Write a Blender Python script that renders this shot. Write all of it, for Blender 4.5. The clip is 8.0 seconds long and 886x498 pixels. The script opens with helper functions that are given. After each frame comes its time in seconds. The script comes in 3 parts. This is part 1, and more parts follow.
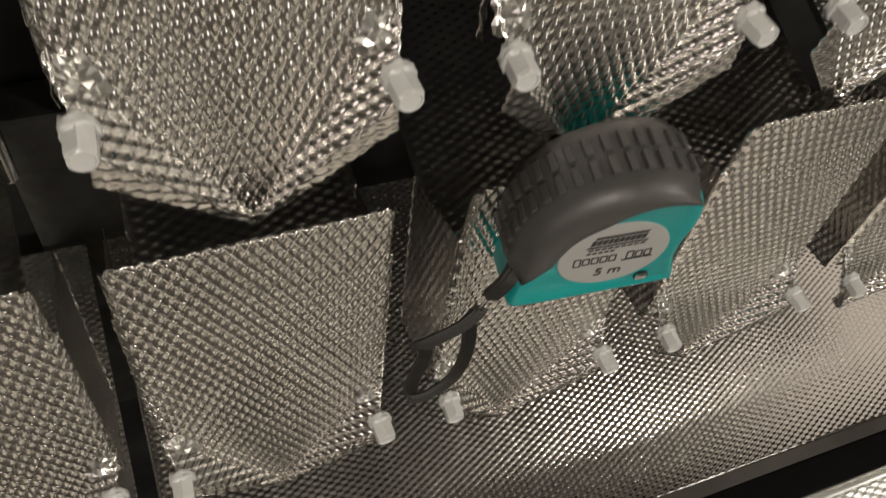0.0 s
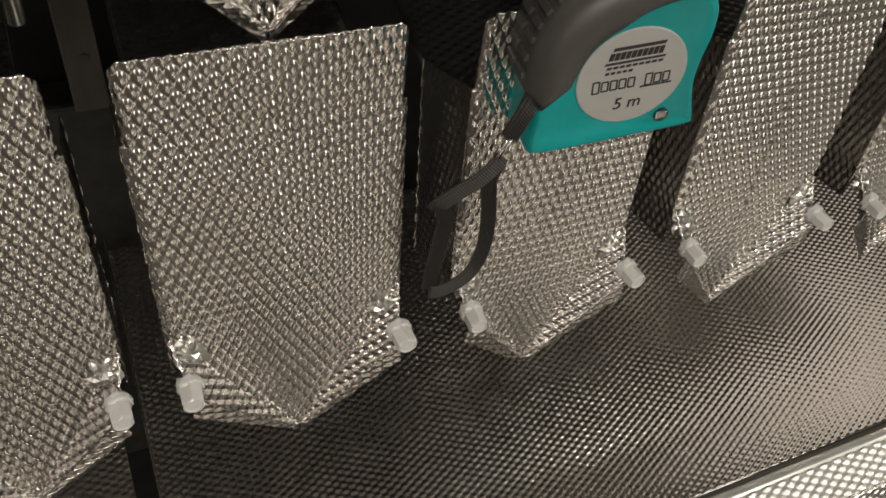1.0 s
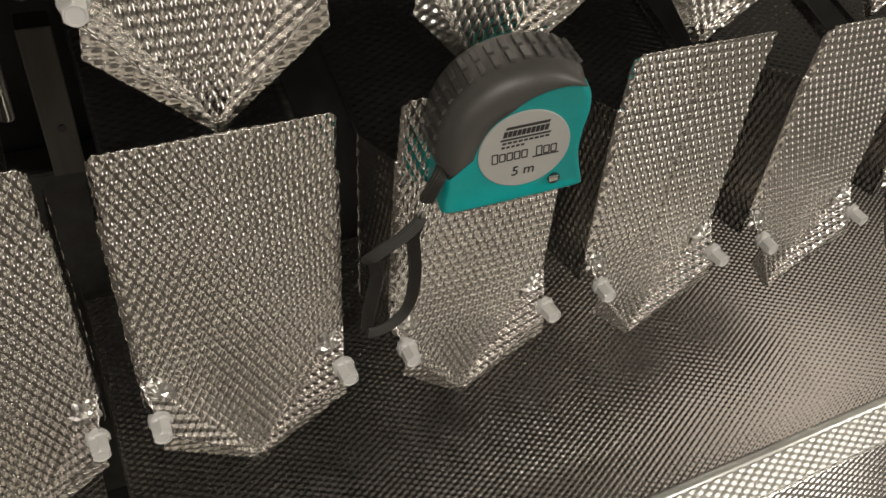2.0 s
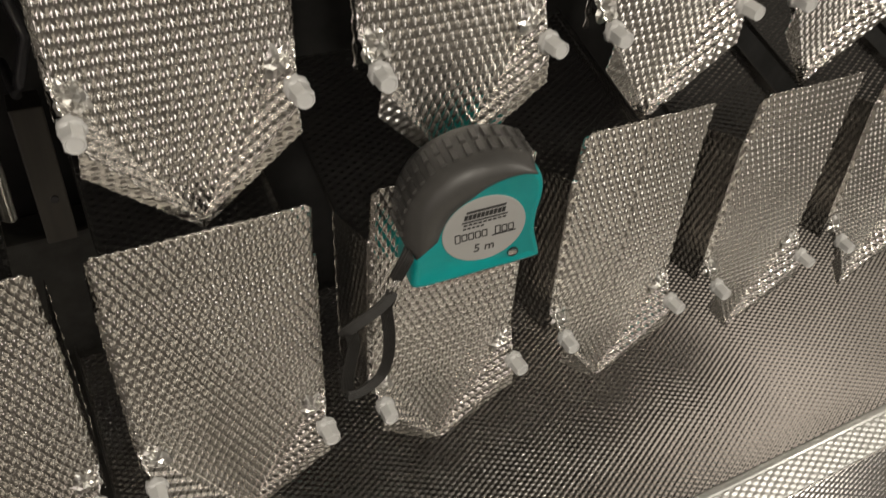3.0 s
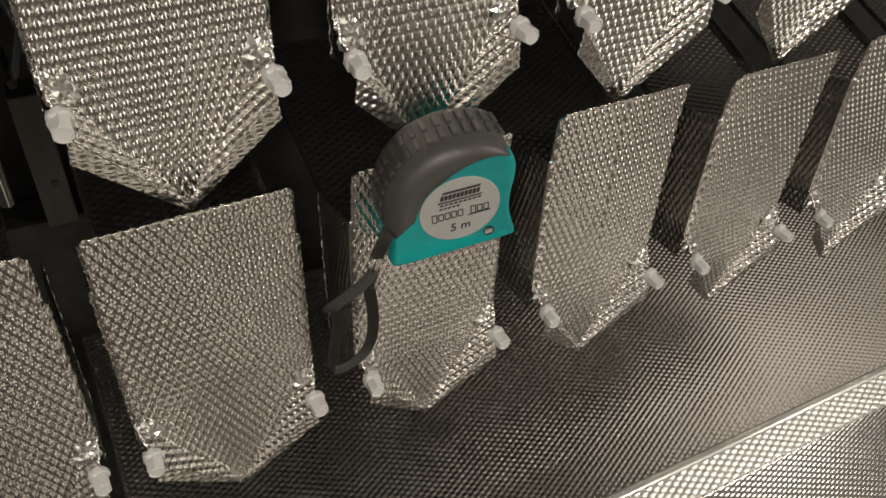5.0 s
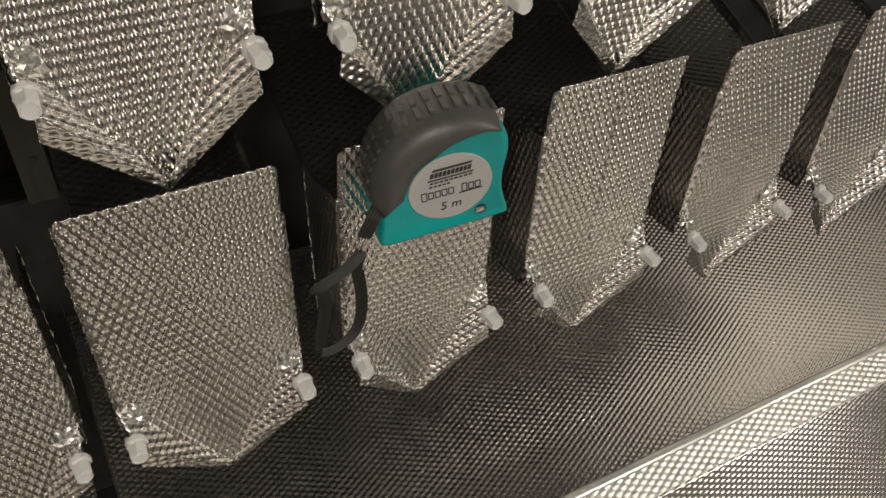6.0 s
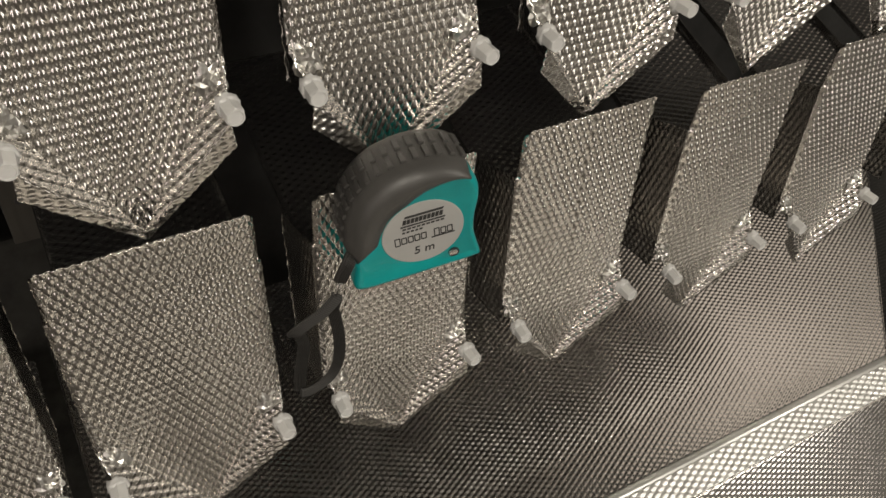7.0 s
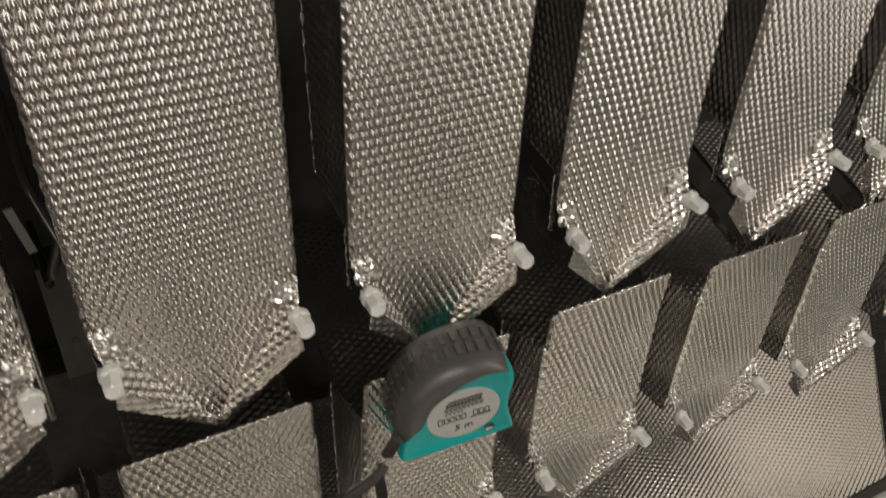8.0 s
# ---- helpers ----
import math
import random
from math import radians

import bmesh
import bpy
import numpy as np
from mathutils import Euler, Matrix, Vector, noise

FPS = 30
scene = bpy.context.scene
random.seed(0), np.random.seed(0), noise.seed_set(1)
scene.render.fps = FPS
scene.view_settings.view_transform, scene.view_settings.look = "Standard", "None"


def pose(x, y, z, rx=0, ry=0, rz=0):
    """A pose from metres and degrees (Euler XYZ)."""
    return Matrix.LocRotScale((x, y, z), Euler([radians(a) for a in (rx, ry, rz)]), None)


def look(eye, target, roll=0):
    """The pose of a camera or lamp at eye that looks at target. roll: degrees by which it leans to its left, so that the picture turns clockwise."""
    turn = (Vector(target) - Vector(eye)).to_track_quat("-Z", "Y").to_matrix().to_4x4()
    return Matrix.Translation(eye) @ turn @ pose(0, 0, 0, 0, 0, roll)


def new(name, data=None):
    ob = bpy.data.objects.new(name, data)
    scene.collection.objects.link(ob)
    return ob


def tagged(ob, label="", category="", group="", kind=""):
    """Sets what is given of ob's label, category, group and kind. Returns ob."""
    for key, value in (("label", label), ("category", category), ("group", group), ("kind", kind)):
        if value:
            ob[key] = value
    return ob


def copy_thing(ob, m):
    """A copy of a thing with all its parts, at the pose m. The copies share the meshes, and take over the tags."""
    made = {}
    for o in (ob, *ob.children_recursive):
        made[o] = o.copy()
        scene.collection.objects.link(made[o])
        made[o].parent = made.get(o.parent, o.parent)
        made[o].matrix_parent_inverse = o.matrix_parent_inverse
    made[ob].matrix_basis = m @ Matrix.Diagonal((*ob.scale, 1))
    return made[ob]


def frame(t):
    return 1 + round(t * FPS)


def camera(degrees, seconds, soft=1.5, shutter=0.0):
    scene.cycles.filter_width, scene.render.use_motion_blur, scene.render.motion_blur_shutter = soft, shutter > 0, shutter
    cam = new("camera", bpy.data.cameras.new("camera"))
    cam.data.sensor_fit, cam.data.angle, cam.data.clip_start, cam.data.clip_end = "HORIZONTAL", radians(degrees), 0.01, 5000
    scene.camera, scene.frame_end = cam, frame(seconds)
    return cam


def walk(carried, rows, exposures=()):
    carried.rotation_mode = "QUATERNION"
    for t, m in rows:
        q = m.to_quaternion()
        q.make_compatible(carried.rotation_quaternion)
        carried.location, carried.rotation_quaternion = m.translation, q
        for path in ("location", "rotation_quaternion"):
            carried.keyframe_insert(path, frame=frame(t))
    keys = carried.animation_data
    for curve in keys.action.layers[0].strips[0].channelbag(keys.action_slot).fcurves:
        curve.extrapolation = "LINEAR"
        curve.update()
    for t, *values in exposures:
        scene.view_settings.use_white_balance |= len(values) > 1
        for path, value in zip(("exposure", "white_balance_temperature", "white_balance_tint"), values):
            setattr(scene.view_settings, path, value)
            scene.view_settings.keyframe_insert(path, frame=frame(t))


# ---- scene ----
cam = camera(56.9, 8.0, 1.5, 0.15)
PATH = [
    (0, (0.021, -0.178, 0.355), (0.618, 0.978, -1.163), 8.1),
    (0.2, (0.014, -0.186, 0.302), (0.635, 1.042, -1.150), 7.2),
    (0.5, (-0.001, -0.206, 0.25), (0.644, 1.106, -1.115), 5.4),
    (0.7, (-0.013, -0.230, 0.256), (0.651, 1.104, -1.078), 5.4),
    (1, (-0.008, -0.242, 0.267), (0.676, 1.144, -1.002), 4.0),
    (1.5, (-0.005, -0.275, 0.298), (0.713, 1.136, -0.925), 3.4),
    (2.8, (-0.007, -0.294, 0.326), (0.773, 1.12, -0.854), 2.5),
    (3, (-0.004, -0.3, 0.352), (0.779, 1.117, -0.822), 2.1),
    (3.5, (0.001, -0.324, 0.416), (0.78, 1.114, -0.736), 1.2),
    (4, (0.002, -0.332, 0.425), (0.77, 1.117, -0.72), 0.7),
    (4.5, (0.001, -0.325, 0.395), (0.756, 1.106, -0.781), 0.8),
    (5, (0.003, -0.319, 0.363), (0.753, 1.079, -0.854), 1.1),
    (5.2, (0.003, -0.315, 0.354), (0.756, 1.068, -0.88), 1.3),
    (6.3, (0.013, -0.308, 0.36), (0.763, 1.041, -0.912), 1.1),
    (6.5, (0.014, -0.309, 0.363), (0.778, 1.046, -0.894), 1.0),
    (7, (0.02, -0.312, 0.373), (0.79, 1.059, -0.864), 0.9),
    (7.5, (0.018, -0.317, 0.39), (0.795, 1.091, -0.799), 1.0),
    (7.8, (0.016, -0.326, 0.421), (0.784, 1.122, -0.725), 0.4),
    (8, (0.002, -0.299, 0.456), (0.806, 1.144, -0.671), 1.4),
]
walk(cam, [(t, look(eye, target, roll)) for t, eye, target, roll in PATH])

# ---- world, lamps, exposure ----
world = bpy.data.worlds.new("world")
scene.world = world
world.use_nodes = True
world.node_tree.nodes["Background"].inputs[0].default_value = (0.9, 0.85, 0.75, 1)
world.node_tree.nodes["Background"].inputs[1].default_value = 0.008
scene.view_settings.exposure = 0.38


def area_lamp(name, at, to, sx, sy, watts, colour):
    data = bpy.data.lights.new(name, "AREA")
    data.shape, data.size, data.size_y, data.energy, data.color = "RECTANGLE", sx, sy, watts, colour
    lamp = new(name, data)
    lamp.matrix_world = look(at, to)
    return lamp


# Two unseen upright soft sources, added to draw tall slivers on the studs.
area_lamp("left_strip_fill", (-1.9, -1.9, 0.15), (0.1, 0.0, 0.13), 0.45, 1.9, 4.8, (1.0, 0.86, 0.80))
area_lamp("right_strip_fill", (1.9, -2.3, 0.20), (0.3, 0.0, 0.18), 0.60, 2.0, 9, (1.0, 0.93, 0.84))
# Added unseen spot: its pool on the floor gives the lower panels contrast.
area_lamp("floor_pool_fill", (-1.1, -1.5, 0.6), (0.25, -1.0, -0.85), 0.25, 0.25, 10.5, (1.0, 0.92, 0.80)).data.spread = radians(40)


def bulb(name, at, watts):
    glow = bpy.data.lights.new(name, "POINT")
    glow.energy, glow.color, glow.shadow_soft_size = watts, (1.0, 0.92, 0.80), 0.11
    new(name, glow).location = at


bulb("unseen_ceiling_bulb", (-0.55, -1.9, 1.35), 76)
# Second bulb is added to brighten the lip and right-hand panels.
bulb("unseen_ceiling_bulb", (1.5, -1.4, 1.35), 40)
# Unseen fill, added for the warm glow on the tray's right part.
area_lamp("right_tray_fill", (2.0, -0.55, 1.35), (0.8, -0.3, 0.0), 0.9, 0.9, 1.2, (1.0, 0.86, 0.72))

# ---- materials ----


def material(name):
    m = bpy.data.materials.new(name)
    m.use_nodes = True
    t = m.node_tree
    return m, t, t.nodes["Principled BSDF"]


def noise_tex(t, scale, detail=4.0, rough=0.55, stretch=(1, 1, 1)):
    co = t.nodes.new("ShaderNodeTexCoord")
    mp = t.nodes.new("ShaderNodeMapping")
    mp.inputs["Scale"].default_value = stretch
    n = t.nodes.new("ShaderNodeTexNoise")
    n.inputs["Scale"].default_value, n.inputs["Detail"].default_value, n.inputs["Roughness"].default_value = scale, detail, rough
    t.links.new(co.outputs["Object"], mp.inputs["Vector"])
    t.links.new(mp.outputs["Vector"], n.inputs["Vector"])
    return n.outputs["Fac"]


def ramp(t, fac, stops):
    r = t.nodes.new("ShaderNodeValToRGB")
    e = r.color_ramp.elements
    while len(e) < len(stops):
        e.new(0.5)
    for k, (p, c) in enumerate(stops):
        e[k].position, e[k].color = p, (*c, 1)
    t.links.new(fac, r.inputs["Fac"])
    return r.outputs["Color"]


def span(t, fac, a, b, lo=0.3, hi=0.7):
    r = t.nodes.new("ShaderNodeMapRange")
    r.inputs["From Min"].default_value, r.inputs["From Max"].default_value = lo, hi
    r.inputs["To Min"].default_value, r.inputs["To Max"].default_value = a, b
    t.links.new(fac, r.inputs["Value"])
    return r.outputs["Result"]


def bump(t, p, fac, strength, distance):
    b = t.nodes.new("ShaderNodeBump")
    b.inputs["Strength"].default_value, b.inputs["Distance"].default_value = strength, distance
    t.links.new(fac, b.inputs["Height"])
    t.links.new(b.outputs["Normal"], p.inputs["Normal"])


def aluminium(name, tone, r0, r1):
    """Thin rolled aluminium, a little dull, with fingerprints and rolling haze."""
    m, t, p = material(name)
    p.inputs["Metallic"].default_value = 1.0
    smudge = noise_tex(t, 28.0, 5.0)
    t.links.new(ramp(t, smudge, [(0.3, tuple(0.95 * c for c in tone)), (0.7, tone)]), p.inputs["Base Color"])
    t.links.new(span(t, noise_tex(t, 55.0, 6.0), r0, r1), p.inputs["Roughness"])
    bump(t, p, noise_tex(t, 900.0, 3.0), 0.05, 0.0002)
    return m


def plain(name, colour, rough, vary=0.12, scale=60.0, grain=900.0, relief=0.15, metal=0.0):
    m, t, p = material(name)
    p.inputs["Metallic"].default_value = metal
    lo = tuple(max(0.0, c * (1 - vary)) for c in colour)
    hi = tuple(min(1.0, c * (1 + vary)) for c in colour)
    t.links.new(ramp(t, noise_tex(t, scale, 5.0), [(0.3, lo), (0.7, hi)]), p.inputs["Base Color"])
    t.links.new(span(t, noise_tex(t, scale * 1.7, 4.0), rough * 0.85, min(1.0, rough * 1.15)), p.inputs["Roughness"])
    bump(t, p, noise_tex(t, grain, 3.0), relief, 0.0004)
    return m


ALU = aluminium("embossed_aluminium", (0.79, 0.77, 0.735), 0.12, 0.18)
ALU_TRAY = aluminium("tray_aluminium", (0.78, 0.76, 0.73), 0.15, 0.20)
ALU_LIP = aluminium("lip_aluminium", (0.86, 0.86, 0.84), 0.34, 0.44)
ALU_LIP.node_tree.nodes["Principled BSDF"].inputs["Metallic"].default_value = 0.88
FOIL = aluminium("crimped_aluminium", (0.66, 0.65, 0.62), 0.24, 0.34)
NYLON = plain("white_nylon", (0.56, 0.56, 0.55), 0.24, 0.05, 120.0, 500.0, 0.1)
NYLON.node_tree.nodes["Principled BSDF"].inputs["Subsurface Weight"].default_value = 0.04
NYLON.node_tree.nodes["Principled BSDF"].inputs["Subsurface Radius"].default_value = (0.003, 0.003, 0.0028)
TEAL = plain("teal_plastic", (0.0, 0.27, 0.27), 0.32, 0.06, 90.0, 1600.0, 0.08)
RUBBER = plain("grey_rubber", (0.055, 0.053, 0.050), 0.42, 0.12, 70.0, 1500.0, 0.2)
LABEL = plain("silver_label", (0.42, 0.42, 0.41), 0.42, 0.04, 50.0, 2500.0, 0.05, 0.3)
INK = plain("black_print", (0.02, 0.02, 0.02), 0.5, 0.1)
STEEL = plain("bright_steel", (0.72, 0.71, 0.69), 0.22, 0.06, 80.0, 2000.0, 0.1, 1.0)
DARK = plain("black_steel", (0.018, 0.018, 0.02), 0.45, 0.2, 30.0, 800.0, 0.2)
WALL = plain("pale_plaster", (0.22, 0.21, 0.195), 0.85, 0.2, 6.0, 120.0, 0.5)
# Concrete made darker than its own grey, to carry the gap's shade.
BLOCK = plain("shaded_concrete", (0.035, 0.035, 0.031), 0.9, 0.35, 40.0, 300.0, 0.8)
# The shade in the gaps is put into this near-black wall colour.
STONE = plain("gap_shade_concrete", (0.006, 0.006, 0.0055), 0.9, 0.3, 12.0, 90.0, 0.8)
CEILING = plain("dim_ceiling_paint", (0.04, 0.037, 0.033), 0.9, 0.04, 4.0, 150.0, 0.2)


def wood(name, dark, light, stretch):
    m, t, p = material(name)
    g = noise_tex(t, 6.0, 8.0, 0.65, stretch)
    t.links.new(ramp(t, g, [(0.3, dark), (0.55, light), (0.75, tuple(0.8 * c for c in light))]), p.inputs["Base Color"])
    t.links.new(span(t, g, 0.4, 0.6), p.inputs["Roughness"])
    bump(t, p, g, 0.3, 0.0006)
    return m


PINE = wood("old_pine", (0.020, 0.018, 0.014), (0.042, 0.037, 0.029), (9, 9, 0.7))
CONCRETE = plain("floor_concrete", (0.095, 0.088, 0.078), 0.9, 0.3, 5.0, 120.0, 0.5)


def webbing():
    """Woven polyester: fine diagonal braid, ribbed along its length."""
    m, t, p = material("black_braid")
    co = t.nodes.new("ShaderNodeTexCoord")
    mp = t.nodes.new("ShaderNodeMapping")
    mp.inputs["Rotation"].default_value = (0, radians(35), 0)
    w = t.nodes.new("ShaderNodeTexWave")
    w.inputs["Scale"].default_value, w.inputs["Distortion"].default_value = 330.0, 1.0
    t.links.new(co.outputs["Object"], mp.inputs["Vector"])
    t.links.new(mp.outputs["Vector"], w.inputs["Vector"])
    t.links.new(ramp(t, w.outputs["Fac"], [(0.3, (0.006, 0.006, 0.006)), (0.8, (0.050, 0.047, 0.042))]), p.inputs["Base Color"])
    p.inputs["Roughness"].default_value = 0.6
    bump(t, p, w.outputs["Fac"], 0.35, 0.0004)
    return m


BRAID = webbing()

# ---- mesh helpers ----
PX, PZ, HIGH = 0.0048, 0.0098, 0.00100   # emboss pitch along and across, height


def relief(a, b):
    """Height of the emboss at (a, b) metres: staggered almond studs, domed, on a flat ground."""
    top = np.zeros(np.broadcast(a, b).shape)
    for off in (0.0, 0.5):
        x, z = a / PX + off, b / PZ + off
        x, z = np.abs(x - np.round(x)), np.abs(z - np.round(z))
        long = np.clip(1.0 - (z / 0.42) ** 2, 0, 1)
        across = np.clip(x / (0.40 * long + 1e-6), 0, 1)
        top = np.maximum(top, long ** 0.9 * (1 - across ** 2))
    slow = 0.5 + 0.5 * np.sin(a * 37.0 + 1.3) * np.cos(b * 29.0)
    return HIGH * top * (0.82 + 0.18 * slow)


def grid_mesh(name, P, mat, thick=0.0009, flip=False):
    """A sheet from an array of points P[i, j], with its edge turned back by the sheet's thickness."""
    n, m = P.shape[:2]
    idx = np.arange(n * m).reshape(n, m)
    f = np.stack([idx[:-1, :-1], idx[1:, :-1], idx[1:, 1:], idx[:-1, 1:]], -1).reshape(-1, 4)
    du, dv = P[-1, m // 2] - P[0, m // 2], P[n // 2, -1] - P[n // 2, 0]
    nor = np.cross(du, dv)
    nor /= np.linalg.norm(nor)
    if flip:
        f, nor = f[:, ::-1], -nor
    V = P.reshape(-1, 3)
    size = np.linalg.norm(np.cross(V[f[:, 2]] - V[f[:, 0]], V[f[:, 3]] - V[f[:, 1]]), axis=1)
    f = f[size > 2e-9]
    loop = np.concatenate([idx[:, 0], idx[-1, 1:], idx[-2::-1, -1], idx[0, -2:0:-1]])
    back = V[loop] - nor * thick
    k = len(loop)
    b = np.arange(k) + n * m
    e = np.stack([loop, b, np.roll(b, -1), np.roll(loop, -1)], -1)
    e = e[:, ::-1] if flip else e
    allf = np.concatenate([f, e])
    me = bpy.data.meshes.new(name)
    V2 = np.concatenate([V, back])
    me.vertices.add(len(V2))
    me.vertices.foreach_set("co", V2.astype(np.float32).ravel())
    me.loops.add(allf.size)
    me.loops.foreach_set("vertex_index", allf.astype(np.int32).ravel())
    me.polygons.add(len(allf))
    me.polygons.foreach_set("loop_start", (np.arange(len(allf)) * 4).astype(np.int32))
    me.update(calc_edges=True)
    me.polygons.foreach_set("use_smooth", np.ones(len(allf), dtype=bool))
    me.materials.append(mat)
    return me


def patch(name, a, b, c, d, step, mat, lift=1.0, flip=False, thick=0.0009, sag=0.0, turned=False):
    """An embossed sheet between corners a-b (first edge) and d-c (opposite edge)."""
    a, b, c, d = (np.array(q, float) for q in (a, b, c, d))
    wu = max(np.linalg.norm(b - a), np.linalg.norm(c - d))
    wv = max(np.linalg.norm(d - a), np.linalg.norm(c - b))
    ku, kv = PX / (2 * max(2, round(PX / step / 2))), PZ / (2 * max(3, round(PZ / step / 2.6)))
    if turned:
        ku, kv = kv, ku
    u = np.append(np.arange(0, wu - ku * 0.3, ku) / wu, 1.0)[:, None, None]
    v = np.append(np.arange(0, wv - kv * 0.3, kv) / wv, 1.0)[None, :, None]
    P = (a * (1 - u) + b * u) * (1 - v) + (d * (1 - u) + c * u) * v
    nor = np.cross(b - a, d - a) if np.linalg.norm(b - a) > 1e-6 else np.cross(c - d, d - a)
    nor /= np.linalg.norm(nor)
    nor = -nor if flip else nor
    ex = (b - a + c - d)
    ex /= np.linalg.norm(ex)
    ey = np.cross(nor, ex)
    A, B = (P - a) @ ex, (P - a) @ ey
    wave = sag * np.sin(A * 19.0 + 0.7) * np.cos(B * 23.0)
    P = P + (lift * (relief(B, A) if turned else relief(A, B)) + wave)[:, :, None] * nor
    return grid_mesh(name, P, mat, thick, flip)


def bm_mesh(name, bm, mat, smooth=False):
    me = bpy.data.meshes.new(name)
    bmesh.ops.recalc_face_normals(bm, faces=bm.faces)
    bm.to_mesh(me)
    bm.free()
    for p in me.polygons:
        p.use_smooth = smooth
    me.materials.append(mat)
    return me


def part(name, me, parent, label="", m=None):
    ob = new(name, me)
    ob.parent = parent
    if m is not None:
        ob.matrix_basis = m
    if label:
        tagged(ob, label)
    return ob


def thing(name, label, category, m=None, group="", kind="", data=None):
    ob = new(name, data)
    if m is not None:
        ob.matrix_basis = m
    return tagged(ob, label, category, group, kind)


def box(sx, sy, sz, at=(0, 0, 0), bevel=0.0, bm=None):
    own = bm or bmesh.new()
    r = bmesh.ops.create_cube(own, size=1.0, matrix=Matrix.Translation(at) @ Matrix.Diagonal((sx, sy, sz, 1)))
    if bevel:
        edges = list({e for v in r["verts"] for e in v.link_edges})
        bmesh.ops.bevel(own, geom=edges, offset=bevel, segments=2, affect="EDGES", profile=0.6)
    return own


def lathe(profile, n, bm=None, m=None, hexes=()):
    """Turned about local z; profile rows of (radius, height); rows listed in hexes are six-sided."""
    bm = bm or bmesh.new()
    rings = []
    for k, (r, h) in enumerate(profile):
        ring = []
        for i in range(n):
            a = 2 * math.pi * i / n
            q = r
            if k in hexes:
                s = (a + math.pi / 6) % (math.pi / 3) - math.pi / 6
                q = r * math.cos(math.pi / 6) / math.cos(s)
            v = Vector((q * math.cos(a), q * math.sin(a), h))
            ring.append(bm.verts.new(m @ v if m is not None else v))
        rings.append(ring)
    for a, b in zip(rings, rings[1:]):
        for i in range(n):
            bm.faces.new((a[i], a[(i + 1) % n], b[(i + 1) % n], b[i]))
    bm.faces.new(list(reversed(rings[0])))
    bm.faces.new(rings[-1])
    return bm


# ---- the folded panels ----
WIDE, PITCH, ROW = 0.096, 0.1235, 0.2
CORNER, TIP = 0.024, -0.052


def lean(z):
    return 0.010 - 0.055 * z


TAB = 0.118   # the tab above this height has no side flanges and is bent forward


def front_sheet(high, fine, tab):
    """Front of a folded panel: tab with rounded corners above, pointed foot below, long edges rolled back."""
    ku, kv = (PX / 12, PZ / 16) if fine else (PX / 8, PZ / 12)
    x = np.append(np.arange(0, WIDE - ku * 0.3, ku), WIDE)
    x = np.unique(np.append(x, [0.0009, 0.0018, WIDE / 2, WIDE - 0.0018, WIDE - 0.0009]))
    mid = WIDE / 2
    low = CORNER + (TIP - CORNER) * (1 - np.abs(x - mid) / mid)
    r = 0.006
    e = np.clip(r - np.minimum(x, WIDE - x), 0, r)
    top = high - (r - np.sqrt(np.maximum(r * r - e * e, 0)))
    z = np.append(np.arange(TIP, high - kv * 0.3, kv), high)
    Z = np.clip(z[None, :], low[:, None], top[:, None])
    X = np.repeat(x[:, None], len(z), 1)
    d = np.minimum(X, WIDE - X)
    inner = np.clip(d / 0.0025, 0, 1)
    roll = np.clip(1 - d / 0.003, 0, 1) ** 1.3 * 0.0016
    rim = 0.00012 * np.sin(Z * 2 * np.pi / PZ * 2)
    relief_xz = relief(X, Z - TIP)
    bow = 0.0011 * np.sin(X / WIDE * np.pi) * np.sin((Z + 0.05) * 11.0)
    # the foot curls a little towards its two folded edges
    fold = np.clip(1 - (Z - low[:, None]) / 0.022, 0, 1) ** 2 * np.clip((CORNER + 0.012 - Z) / 0.03, 0, 1) * 0.0006
    Y = lean(Z) - relief_xz * inner + roll - bow - fold
    if tab:
        over = np.clip(Z - TAB, 0, None)
        Y = Y - over * 0.07
        X = X + np.where(Z > TAB, 0.0011 * np.sign(mid - X) * np.clip(1 - d / 0.004, 0, 1), 0)
    X = X + np.where(d < 0.002, rim * np.sign(mid - X), 0)
    return grid_mesh("front_sheet", np.stack([X, Y, Z], -1), ALU)


def bolt_meshes():
    head = bm_mesh("bolt", lathe([(0.0036, -0.002), (0.0044, 0.0012), (0.0059, 0.0016), (0.0061, 0.0024), (0.0061, 0.0110), (0.0058, 0.0121), (0.0050, 0.0128), (0.0044, 0.0128), (0.0040, 0.0122)], 24, hexes=(2, 3, 4, 5)), NYLON)
    bm = bmesh.new()
    rnd = random.Random(5)
    lathe([(0.0030, -0.0030), (0.0066, -0.0026), (0.0070, -0.0016), (0.0062, -0.0006), (0.0069, 0.0002), (0.0066, 0.0012), (0.0050, 0.0016)], 26, bm)
    for q in bm.verts:
        q.co += Vector((rnd.uniform(-1, 1), rnd.uniform(-1, 1), rnd.uniform(-1.2, 1.2))) * 0.00065
    return head, bm_mesh("washer", bm, NYLON, True)


BOLT, WASHER = bolt_meshes()


